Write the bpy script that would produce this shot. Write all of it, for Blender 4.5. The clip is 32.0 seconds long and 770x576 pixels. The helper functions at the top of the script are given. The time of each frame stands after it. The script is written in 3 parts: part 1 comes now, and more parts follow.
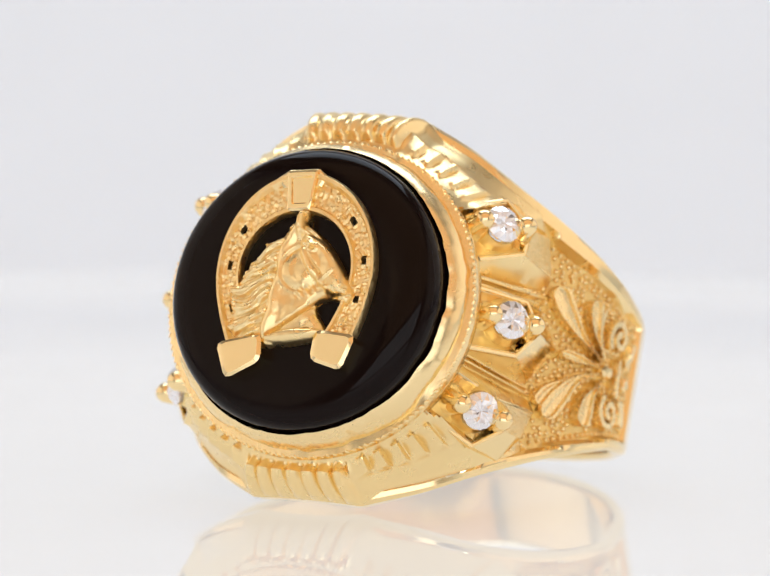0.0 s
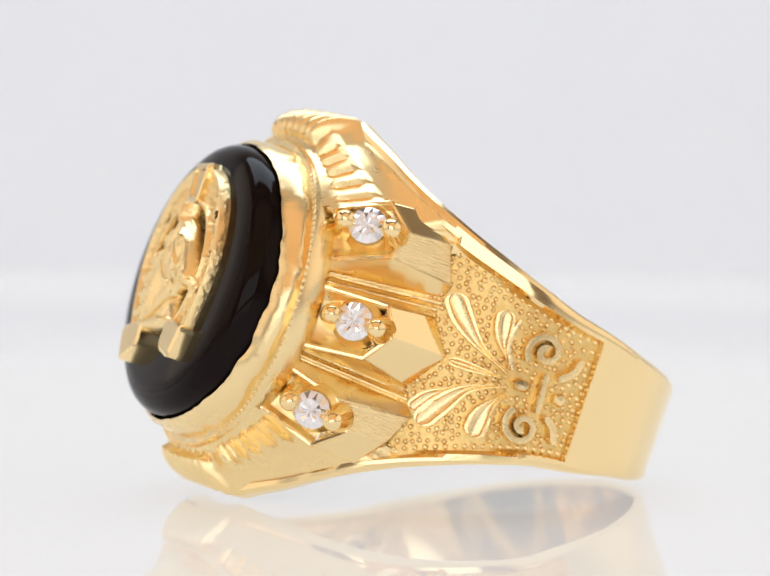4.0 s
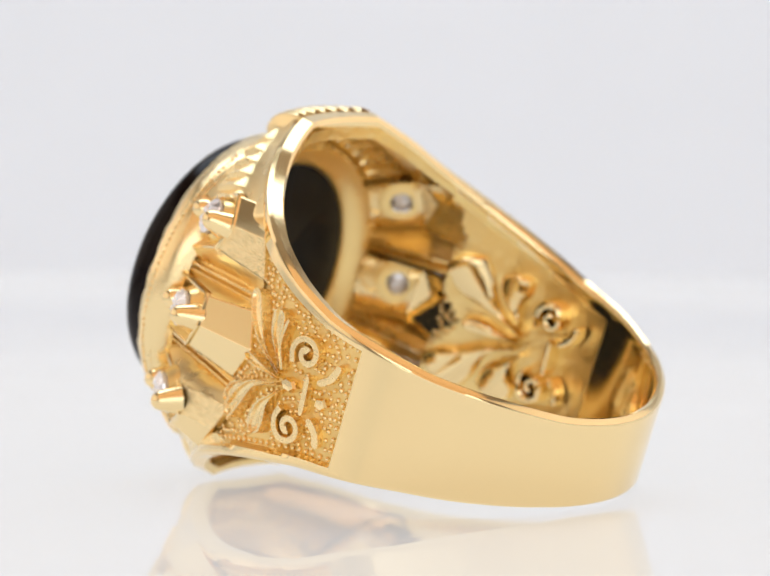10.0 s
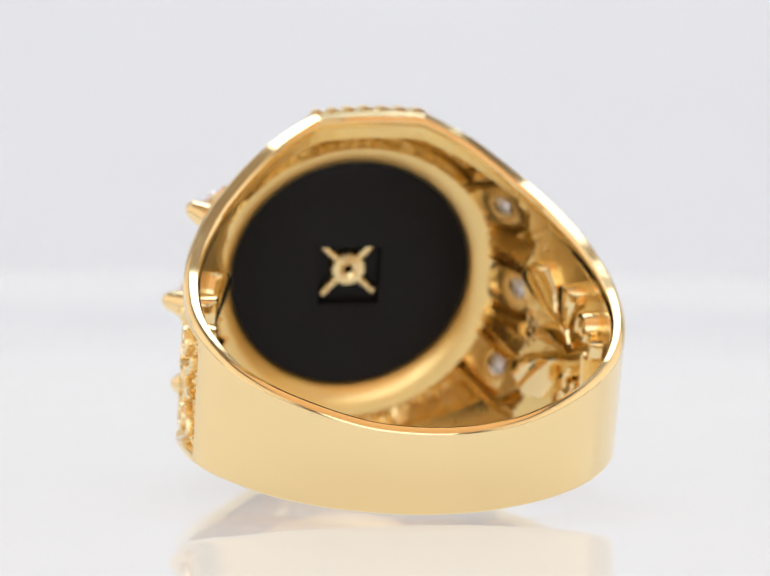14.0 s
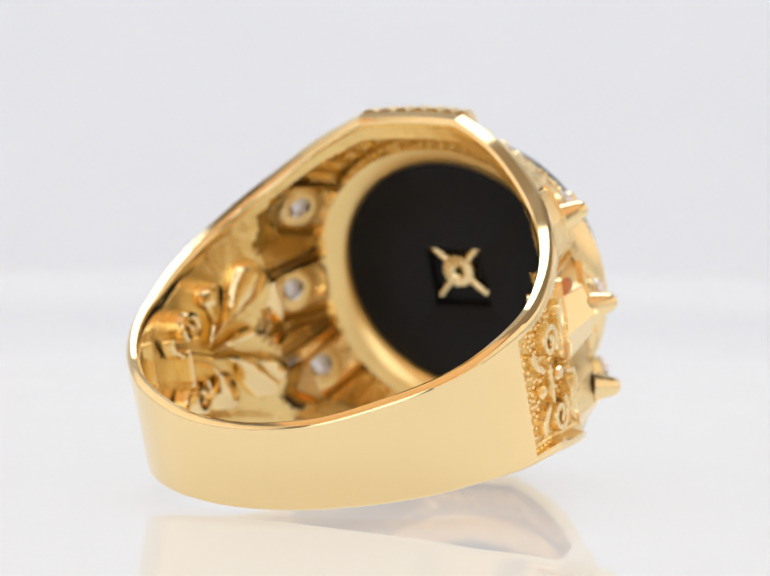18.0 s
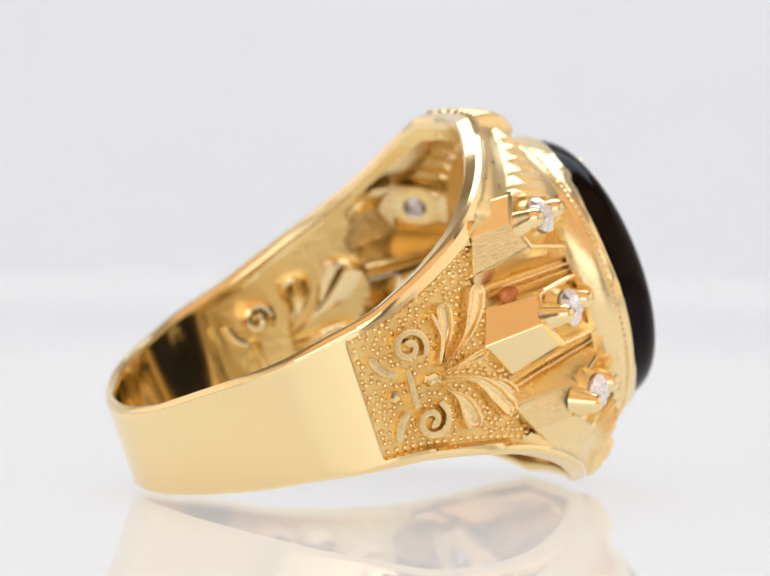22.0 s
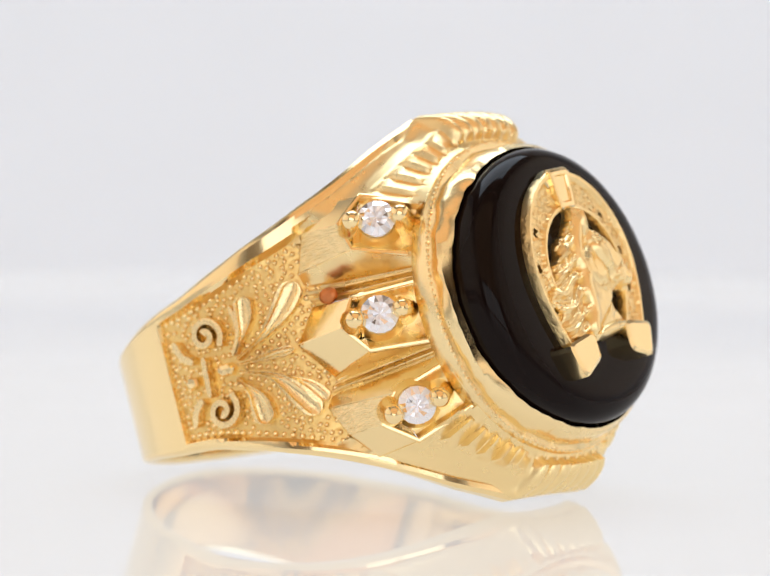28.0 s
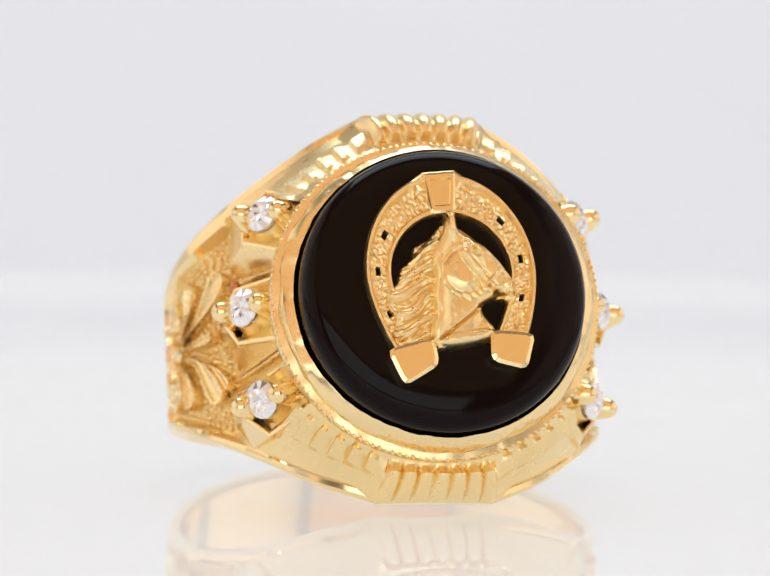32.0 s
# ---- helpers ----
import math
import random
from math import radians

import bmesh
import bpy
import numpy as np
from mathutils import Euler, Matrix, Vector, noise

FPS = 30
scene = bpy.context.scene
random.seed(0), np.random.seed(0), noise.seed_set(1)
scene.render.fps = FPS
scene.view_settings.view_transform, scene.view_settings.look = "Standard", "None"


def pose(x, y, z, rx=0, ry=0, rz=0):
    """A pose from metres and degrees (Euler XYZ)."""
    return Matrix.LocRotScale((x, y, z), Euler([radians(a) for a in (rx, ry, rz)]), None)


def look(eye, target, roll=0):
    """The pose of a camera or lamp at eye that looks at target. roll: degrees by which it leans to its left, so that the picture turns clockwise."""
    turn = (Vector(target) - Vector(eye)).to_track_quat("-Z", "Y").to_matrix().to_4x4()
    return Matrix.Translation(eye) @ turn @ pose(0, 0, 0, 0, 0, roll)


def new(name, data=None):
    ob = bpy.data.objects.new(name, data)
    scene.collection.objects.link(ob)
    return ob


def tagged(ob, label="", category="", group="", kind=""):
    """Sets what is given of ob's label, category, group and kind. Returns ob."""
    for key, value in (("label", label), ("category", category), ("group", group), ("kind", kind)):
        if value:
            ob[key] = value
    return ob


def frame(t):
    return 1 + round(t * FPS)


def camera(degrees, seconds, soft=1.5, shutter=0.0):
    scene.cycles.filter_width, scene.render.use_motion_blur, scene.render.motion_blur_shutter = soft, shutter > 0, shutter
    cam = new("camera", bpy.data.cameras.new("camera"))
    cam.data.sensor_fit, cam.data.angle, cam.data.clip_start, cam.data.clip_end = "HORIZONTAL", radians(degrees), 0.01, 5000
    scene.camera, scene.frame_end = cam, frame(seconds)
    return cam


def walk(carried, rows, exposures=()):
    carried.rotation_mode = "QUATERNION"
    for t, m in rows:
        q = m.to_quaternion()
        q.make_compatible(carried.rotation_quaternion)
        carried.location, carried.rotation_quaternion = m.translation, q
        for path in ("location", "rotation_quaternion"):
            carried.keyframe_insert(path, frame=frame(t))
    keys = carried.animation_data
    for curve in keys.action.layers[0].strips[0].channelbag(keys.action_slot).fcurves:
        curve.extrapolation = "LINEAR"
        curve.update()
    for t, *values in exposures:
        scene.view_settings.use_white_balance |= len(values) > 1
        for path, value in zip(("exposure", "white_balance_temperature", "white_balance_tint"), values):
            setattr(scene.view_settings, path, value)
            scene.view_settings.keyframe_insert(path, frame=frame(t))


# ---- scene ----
# A gold signet ring turns on a glossy white turntable in a small photo tent.
# The camera stands still; lengths of the ring are written in millimetres.
cam = camera(9.435, 32.0, soft=1.35)
EYE = (0.0, -0.235, 0.030)
AIM = (EYE[0] - 0.0012 * 0.235, 0.0, EYE[2] - 0.235 * math.tan(radians(4.798)))
VIEW = look(EYE, AIM, 0.5)
walk(cam, [(0, VIEW), (32.0, VIEW)])
cam.data.dof.use_dof = True
cam.data.dof.focus_distance = 0.2235
cam.data.dof.aperture_fstop = 62.0

# ---- light ----
world = bpy.data.worlds.new("world")
scene.world = world
world.use_nodes = True
world.node_tree.nodes["Background"].inputs[0].default_value = (0.75, 0.8, 0.9, 1)
world.node_tree.nodes["Background"].inputs[1].default_value = 0.25
scene.view_settings.exposure = 0.155


def area(name, eye, target, sx, sy, watts, colour):
    lamp = bpy.data.lights.new(name, "AREA")
    lamp.shape, lamp.size, lamp.size_y, lamp.energy, lamp.color = "RECTANGLE", sx, sy, watts, colour
    ob = new(name, lamp)
    ob.matrix_basis = look(eye, target)
    return ob


area("softbox_top", (0.0, 0.27, 0.56), (0.0, 0.14, 0.0), 0.6, 0.34, 1.95, (0.73, 0.86, 1.0))
area("softbox_left", (-0.50, -0.05, 0.25), (0.0, -0.05, 0.16), 1.0, 0.44, 0.58, (1.0, 0.74, 0.46))
area("softbox_right", (0.50, -0.05, 0.25), (0.0, -0.05, 0.16), 1.0, 0.44, 0.58, (1.0, 0.74, 0.46))
# Unseen warm panel, added above the front to give upward facets orange reflections.
area("warm_fill", (0.0, -0.34, 0.44), (0.0, -0.01, 0.0), 0.8, 0.6, 0.88, (1.0, 0.60, 0.31))
# Unseen cool panel, added low in front to brighten gold that faces the camera.
area("front_fill", (0.0, -0.62, 0.12), (0.0, 0.0, 0.02), 0.66, 0.24, 0.72, (0.88, 0.94, 1.0))


# ---- materials ----
def material(name):
    m = bpy.data.materials.new(name)
    m.use_nodes = True
    return m, m.node_tree.nodes, m.node_tree.links, m.node_tree.nodes["Principled BSDF"]


def plain(name, colour, rough, metal=0.0, scale=400.0, bump=0.1, vary=0.06, stretch=(1, 1, 1)):
    """A surface with colour variation at two scales and a fine relief."""
    m, n, l, p = material(name)
    tc = n.new("ShaderNodeTexCoord")
    mp = n.new("ShaderNodeMapping")
    mp.inputs["Scale"].default_value = stretch
    l.new(tc.outputs["Object"], mp.inputs["Vector"])
    fine, wide = n.new("ShaderNodeTexNoise"), n.new("ShaderNodeTexNoise")
    fine.inputs["Scale"].default_value, wide.inputs["Scale"].default_value = scale, scale / 9
    fine.inputs["Detail"].default_value = 4
    l.new(mp.outputs[0], fine.inputs["Vector"])
    l.new(mp.outputs[0], wide.inputs["Vector"])
    mix = n.new("ShaderNodeMix")
    mix.data_type = "RGBA"
    mix.inputs[6].default_value = [c * (1 - vary) for c in colour] + [1]
    mix.inputs[7].default_value = [min(1, c * (1 + vary)) for c in colour] + [1]
    l.new(wide.outputs[0], mix.inputs[0])
    l.new(mix.outputs[2], p.inputs["Base Color"])
    ramp = n.new("ShaderNodeMapRange")
    ramp.inputs["To Min"].default_value, ramp.inputs["To Max"].default_value = rough * 0.75, rough * 1.3
    l.new(fine.outputs[0], ramp.inputs["Value"])
    l.new(ramp.outputs[0], p.inputs["Roughness"])
    b = n.new("ShaderNodeBump")
    b.inputs["Strength"].default_value, b.inputs["Distance"].default_value = bump, 0.0001
    l.new(fine.outputs[0], b.inputs["Height"])
    l.new(b.outputs[0], p.inputs["Normal"])
    p.inputs["Metallic"].default_value = metal
    return m


GOLD_COLOUR = (0.955, 0.75, 0.405)
GOLD = plain("polished_gold", GOLD_COLOUR, 0.11, 1.0, 500, 0.05, 0.03)
CAST = plain("cast_gold", GOLD_COLOUR, 0.26, 1.0, 2600, 0.16, 0.06)
# Darkened, more orange gold: shade and bounced light of the sunk field, painted in.
SHADED_MATTE = plain("shaded_stippled_gold", (0.88, 0.635, 0.26), 0.36, 1.0, 4200, 0.6, 0.1)
BRUSHED = plain("brushed_gold", (0.95, 0.77, 0.43), 0.24, 1.0, 1500, 0.9, 0.05, (1, 1, 9))
# Opaque white that stands in for light thrown back inside the diamonds.
SPARKLE_WHITE = plain("sparkle_white_facet", (0.90, 0.89, 0.93), 0.06, 0.3, 900, 0.0, 0.01)
COPPER = plain("copper_solder", (0.62, 0.22, 0.08), 0.3, 1.0, 4000, 0.6, 0.2)
ONYX = plain("black_onyx", (0.006, 0.003, 0.0026), 0.05, 0.0, 300, 0.01, 0.3)
ONYX.node_tree.nodes["Principled BSDF"].inputs["IOR"].default_value = 1.2

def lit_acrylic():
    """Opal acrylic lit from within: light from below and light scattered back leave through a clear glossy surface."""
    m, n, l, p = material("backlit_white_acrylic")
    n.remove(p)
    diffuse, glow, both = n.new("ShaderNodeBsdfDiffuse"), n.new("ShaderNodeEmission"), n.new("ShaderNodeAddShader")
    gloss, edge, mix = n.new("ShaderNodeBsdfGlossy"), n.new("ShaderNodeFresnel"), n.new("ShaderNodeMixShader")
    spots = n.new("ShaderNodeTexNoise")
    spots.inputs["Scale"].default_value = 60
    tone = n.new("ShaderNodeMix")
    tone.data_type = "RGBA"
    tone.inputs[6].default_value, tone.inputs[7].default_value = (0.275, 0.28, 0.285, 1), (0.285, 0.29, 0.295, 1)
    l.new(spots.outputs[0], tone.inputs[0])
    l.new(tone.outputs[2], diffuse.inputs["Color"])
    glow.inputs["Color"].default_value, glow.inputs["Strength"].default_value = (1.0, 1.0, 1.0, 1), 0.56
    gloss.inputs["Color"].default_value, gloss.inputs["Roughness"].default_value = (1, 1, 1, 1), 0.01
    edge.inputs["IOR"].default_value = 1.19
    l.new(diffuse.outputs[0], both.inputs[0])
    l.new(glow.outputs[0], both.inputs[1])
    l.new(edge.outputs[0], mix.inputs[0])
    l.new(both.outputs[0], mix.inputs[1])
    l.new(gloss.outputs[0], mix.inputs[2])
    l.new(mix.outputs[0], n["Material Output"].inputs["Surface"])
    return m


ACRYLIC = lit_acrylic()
FABRIC = plain("white_sweep", (0.78, 0.81, 0.85), 0.9, 0.0, 300, 0.05, 0.02)
SHOE = plain("grained_gold", (0.95, 0.715, 0.36), 0.30, 1.0, 2300, 1.0, 0.08)
HAMMERED = plain("hammered_gold", GOLD_COLOUR, 0.25, 1.0, 900, 0.25, 0.05)
SATIN = plain("satin_gold", (0.95, 0.715, 0.32), 0.3, 1.0, 1200, 0.03, 0.06)
PEBBLED = plain("pebbled_gold", (0.95, 0.715, 0.32), 0.3, 1.0, 1500, 0.9, 0.08)
RELIEF = plain("worked_gold", (0.955, 0.74, 0.385), 0.28, 1.0, 1100, 0.12, 0.06)
ONYX_BACK = plain("unpolished_onyx", (0.010, 0.010, 0.0115), 0.4, 0.0, 900, 0.1, 0.2)
ONYX_BACK.node_tree.nodes["Principled BSDF"].inputs["IOR"].default_value = 1.25
# Brown of the unseen surfaces added for dark reflections in the gold.
DIM_SURROUND = plain("dim_surround", (0.42, 0.35, 0.28), 0.9, 0.0, 10, 0.05, 0.2)

DIAMOND = plain("diamond_facet", (0.92, 0.92, 0.96), 0.02, 1.0, 900, 0.0, 0.01)

# ---- the ring's own frame: x across, y from the head to the shank, z along the finger hole ----
LEAN = 19.5
MM = 0.001
TILT = 1.1
RING_POSE = Matrix.Translation((0.00028, 0, 0)) @ pose(0, 0, 0, -LEAN) @ Matrix.Translation((0, 1.1 * MM, 6.87 * MM)) @ pose(0, 0, 0, 0, TILT)


def part(name, bm, mat, parent, label="", smooth=30, mirror=False, place=None):
    """Links a bmesh, in millimetres, as one mesh object under a thing or a part."""
    if mirror:
        bm.transform(Matrix.Diagonal((-1, 1, 1, 1)))
        bmesh.ops.reverse_faces(bm, faces=bm.faces)
    bm.transform(Matrix.Scale(MM, 4))
    me = bpy.data.meshes.new(name)
    for f in bm.faces:
        f.smooth = True
    for e in bm.edges:
        e.smooth = not (len(e.link_faces) == 2 and e.calc_face_angle(0) > radians(smooth))
    bm.to_mesh(me)
    bm.free()
    me.materials.append(mat)
    ob = new(name, me)
    ob.parent = parent
    top = parent is None or parent.parent is None
    ob.matrix_basis = (place or Matrix()) if not top else (RING_POSE if parent is not None else Matrix()) @ (place or Matrix())
    if label:
        ob["label"] = label
    return ob


def skin(rows, closed_u=False, closed_v=False, keep=None):
    """A bmesh from rows of points joined by quads."""
    bm = bmesh.new()
    vs = [[bm.verts.new(p) for p in row] for row in rows]
    nu, nv = len(rows), len(rows[0])
    for i in range(nu if closed_u else nu - 1):
        for j in range(nv if closed_v else nv - 1):
            a, b = (i + 1) % nu, (j + 1) % nv
            if keep is None or keep(i, j):
                bm.faces.new((vs[i][j], vs[a][j], vs[a][b], vs[i][b]))
    loose = [v for v in bm.verts if not v.link_faces]
    bmesh.ops.delete(bm, geom=loose, context="VERTS")
    bmesh.ops.recalc_face_normals(bm, faces=bm.faces)
    return bm


def lathe(profile, n=96, wob=None):
    """Turns (radius, y) round the face's axis."""
    rows = []
    for i in range(n):
        a = 2 * math.pi * i / n
        row = []
        for k, (r, y) in enumerate(profile):
            dr, dy = wob(a, k) if wob else (0, 0)
            row.append(((r + dr) * math.cos(a), y + dy, (r + dr) * math.sin(a)))
        rows.append(row)
    return skin(rows, closed_u=True)


def spline(pts, n):
    """Catmull-Rom through the points."""
    p = [Vector(q) for q in pts]
    p = [p[0] * 2 - p[1]] + p + [p[-1] * 2 - p[-2]]
    out = []
    for k in range(n + 1):
        u = k / n * (len(p) - 3)
        i = min(int(u), len(p) - 4)
        t = u - i
        a, b, c, d = p[i:i + 4]
        out.append(0.5 * ((2 * b) + (c - a) * t + (2 * a - 5 * b + 4 * c - d) * t * t + (3 * b - a - 3 * c + d) * t ** 3))
    return out


def ball(r, seg=8, rings=6, squash=(1, 1, 1), at=(0, 0, 0)):
    bm = bmesh.new()
    bmesh.ops.create_uvsphere(bm, u_segments=seg, v_segments=rings, radius=r)
    bm.transform(Matrix.Translation(at) @ Matrix.Diagonal((*squash, 1)))
    return bm


R_OUT, R_PANEL = 11.0, 10.35


def panel_rise(y):
    """How far the sunk field comes up towards the shank."""
    return 0.3 * smooth(-0.5, 2.2, y)



def r_inner(deg):
    return float(np.interp(abs(deg), (0, 45, 90, 135, 180), (9.95, 10.0, 10.2, 10.38, 10.42)))

EDGE_ANGLE = (0, 15.8, 30, 45, 62, 77.5, 92, 106, 121, 140, 160, 180)
EDGE_HALF = (9.95, 9.95, 8.85, 7.3, 5.75, 4.6, 3.75, 3.4, 2.95, 2.65, 2.3, 2.25)


EDGE_TABLE = np.interp(np.arange(0, 181), EDGE_ANGLE, EDGE_HALF)
for _ in range(14):
    EDGE_TABLE[22:180] = (EDGE_TABLE[21:179] + 2 * EDGE_TABLE[22:180] + EDGE_TABLE[23:181]) / 4


def half_width(deg):
    return float(np.interp(abs(deg), np.arange(0, 181), EDGE_TABLE))


def lower_trim(deg):
    """How much shorter the head and the shoulders are below their middle."""
    return 1 - 0.035 * (1 - smooth(30, 55, abs(deg))) - 0.045 * smooth(30, 55, abs(deg)) * (1 - smooth(140, 165, abs(deg)))


def upper_trim(deg):
    """How much higher the shoulders stand above their middle."""
    return 1 + 0.13 * smooth(32, 95, abs(deg)) * (1 - 0.5 * smooth(140, 175, abs(deg)))


def smooth(a, b, x):
    t = min(1, max(0, (x - a) / (b - a)))
    return t * t * (3 - 2 * t)


ring = new("signet_ring")
tagged(ring, "polished yellow gold signet ring with black onyx and small diamonds", "ring")


def rim_width(deg, above):
    """Width of the smooth rim beside the panel."""
    return float(np.interp(abs(deg), (45, 60, 80, 104), (0.75, 1.05, 0.85, 0.5))) if above else 0.6


# ---- band ----
def build_band():
    n, m = 900, 44
    ring_rows = []
    for i in range(n):
        deg = -180 + 360 * i / n
        a, h = radians(deg), half_width(deg)
        loop = []
        for j in range(m + 1):
            t = -1 + 2 * j / m
            t = math.copysign(1 - (1 - abs(t)) ** 1.25, t)
            z = t * h * (lower_trim(deg) if t < 0 else upper_trim(deg))
            y_here = -R_OUT * math.cos(a)
            gap = h * (1 - abs(t))
            rim = rim_width(deg, t > 0)
            recess = smooth(rim, rim + 0.1, gap) * (1 - smooth(2.2, 2.3, y_here))
            r = R_OUT - (R_OUT - R_PANEL - panel_rise(y_here)) * recess - 0.28 * max(0, 1 - gap / 0.3) ** 2
            loop.append((r * math.sin(a), -r * math.cos(a), z))
        for j in range(m, -1, -1):
            t = -1 + 2 * j / m
            t = math.copysign(1 - (1 - abs(t)) ** 1.25, t)
            z = t * (h - 0.04) * (lower_trim(deg) if t < 0 else upper_trim(deg))
            gap = h * (1 - abs(t))
            y_here = -R_OUT * math.cos(a)
            hollow = smooth(0.6, 0.9, gap) * (1 - smooth(2.0, 2.3, y_here))
            r = r_inner(deg) + 0.08 * hollow * (1 - smooth(70, 104, abs(deg)) * 0.6) + 0.16 * max(0, 1 - gap / 0.3) ** 2
            loop.append((r * math.sin(a), -r * math.cos(a), z))
        ring_rows.append(loop)

    def keep(i, j):
        deg = -180 + 360 * (i + 0.5) / n
        jj = j if j <= m else 2 * m + 1 - j
        t = -1 + 2 * min(jj + 0.5, m) / m
        t = math.copysign(1 - (1 - abs(t)) ** 1.25, t)
        gap = half_width(deg) * (1 - abs(t))
        z = abs(t) * half_width(deg)
        cut = 51 + 8 * max(0, 1 - z / 1.7) + 3.5 * max(0, 1 - abs(z - 4.3) / 0.9)
        return not (abs(deg) < cut and gap > 0.72)

    return skin(ring_rows, closed_u=True, closed_v=True, keep=keep)


band = part("band", build_band(), GOLD, ring, "smooth polished gold band with raised edges", 25)
band.data.materials.append(SHADED_MATTE)
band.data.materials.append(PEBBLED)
# the sunk field takes the gold with painted shade, the inside the pebbled one
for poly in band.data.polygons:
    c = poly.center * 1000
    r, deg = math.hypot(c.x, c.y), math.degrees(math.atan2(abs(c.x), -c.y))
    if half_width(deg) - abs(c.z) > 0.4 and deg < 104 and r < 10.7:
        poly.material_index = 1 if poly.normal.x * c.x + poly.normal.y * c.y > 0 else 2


# ---- gallery round the stone, with its ribs ----
def octagon_point(beta):
    """Where the ray at this angle leaves the head's outline, as arc length and height."""
    c, s = math.cos(beta), math.sin(beta)
    lo, hi = 0.0, 30.0
    for _ in range(40):
        k = (lo + hi) / 2
        arc, z = k * c, k * s
        deg = math.degrees(abs(arc) / R_OUT)
        inside = deg < 60 and abs(z) < (half_width(deg) - 0.02 - 0.48 * smooth(15.5, 22, deg)) * (lower_trim(deg) if z < 0 else upper_trim(deg))
        lo, hi = (k, hi) if inside else (lo, k)
    return lo * c, lo * s


def build_gallery():
    rows = []
    n = 900
    ks = [0, 0.06, 0.13, 0.2, 0.27, 0.36, 0.46, 0.54, 0.6, 0.63, 0.66, 0.7, 0.79, 0.87, 0.93, 0.97, 1.0]
    for i in range(n):
        b = 2 * math.pi * i / n
        arc, z = octagon_point(b)
        a = arc / R_OUT
        up = abs(math.sin(b)) ** 1.5
        flat = abs(arc) < 3.15
        steep = abs(math.degrees(a)) > 55
        A = Vector((8.05 * math.cos(b), -12.72, (8.0 - 0.2 * abs(math.sin(b))) * math.sin(b)))
        rim = 10.95 - 0.7 * smooth(50, 60, abs(math.degrees(a)))
        B = Vector((rim * math.sin(a), -rim * math.cos(a), z))
        row = []
        for k in ks:
            p = A.lerp(B, k)
            bulge = (0.34 + 0.58 * (1 - smooth(2.7, 3.4, abs(arc)))) * up * max(0, math.sin(math.pi * min(1, k ** 1.5))) ** 0.7 * smooth(0.1, 0.4, k)
            p.y -= bulge
            p.z += (0.10 if z > 0 else 0.0) * up * math.sin(math.pi * k ** 2.2)
            lift = 0.0
            if flat:
                lift = (0.34 if z > 0 else 0.42) * abs(math.cos(math.pi * arc / 0.9)) ** 0.6 - 0.2
                lift -= 0.22 * (1 - smooth(0.34, 0.46, k)) if z < 0 else 0.0
            elif not steep and abs(z) > 6.3:
                saw = ((abs(arc) - 3.15) / 0.98) % 1.0
                tall = (0.5 if z > 0 else 0.75) * (0.5 + 0.5 * smooth(3.2, 4.6, abs(arc)))
                lift = tall * ((saw if saw < 0.84 else (1 - saw) / 0.16 * 0.84) - 0.2)
            lift *= smooth(0.2, 0.3, k) * (1.0 if flat else 1 - smooth(0.6, 0.65, k))
            if not flat and not steep:
                lift -= 0.22 * smooth(0.6, 0.65, k) * (1 - smooth(0.82, 1.0, k))
            p.y -= lift
            p.x += 0.3 * lift * math.copysign(1, p.x) * abs(math.cos(b))
            p.z += (0.6 if z > 0 else 0.3) * lift * math.copysign(1, p.z) * up * smooth(0.5, 0.9, k)
            row.append(p)
        rows.append(row)
    bm = skin(rows, closed_u=True)
    # the shoulders are left open for the cells and channels
    gone = []
    for f in bm.faces:
        c = f.calc_center_median()
        top = float(np.interp(c.y, (-12.0, -9.9, -8.0, -6.0), (5.2, 5.95, 5.95, 5.0)))
        low = float(np.interp(c.y, (-11.7, -9.8, -8.4, -7.4, -6.2), (5.15, 5.85, 6.0, 5.5, 4.9)))
        if -low < c.z < top and abs(c.x) > 6.0 and (c.y > -12.45 or math.hypot(c.x, c.z) > 8.45):
            gone.append(f)
    bmesh.ops.delete(bm, geom=gone, context="FACES")
    return bm


def frame_at(at, along, up):
    x = Vector(along).normalized()
    z = Vector(up)
    z = (z - x * z.dot(x)).normalized()
    y = z.cross(x)
    m = Matrix((x, y, z)).transposed().to_4x4()
    m.translation = Vector(at)
    return m


gallery = part("gallery", build_gallery(), RELIEF, ring, "ribbed octagonal gold gallery round the stone", 35)


# ---- bezel and stone ----
def bezel_wobble(a, k):
    if k in (3, 4, 5):
        w = noise.noise((7.0 * math.cos(a), 7.0 * math.sin(a), 1.7)) + 0.6 * noise.noise((17.0 * math.cos(a), 17.0 * math.sin(a), 5.1))
        dip = -0.6 * math.sin(a) ** 2 + 0.42 * max(0.0, -math.cos(a)) ** 1.5
        return 0.04 * w, 0.13 * w + dip * (1.0 if k < 5 else 0.8)
    if k in (0, 1, 13, 14, 15, 16):
        return 0.1 + 0.16 * math.sin(a), 0
    if k in (6, 7, 8):
        w = noise.noise((5.0 * math.cos(a), 5.0 * math.sin(a), 9.0 + 0.4 * k)) + 0.5 * noise.noise((13.0 * math.cos(a), 13.0 * math.sin(a), 3.0 + 0.7 * k))
        return 0.13 * w - 0.2 * math.sin(a) ** 2, 0.1 * w
    if k in (9, 10, 11):
        return -0.2 * math.sin(a) ** 2, 0
    return 0, 0


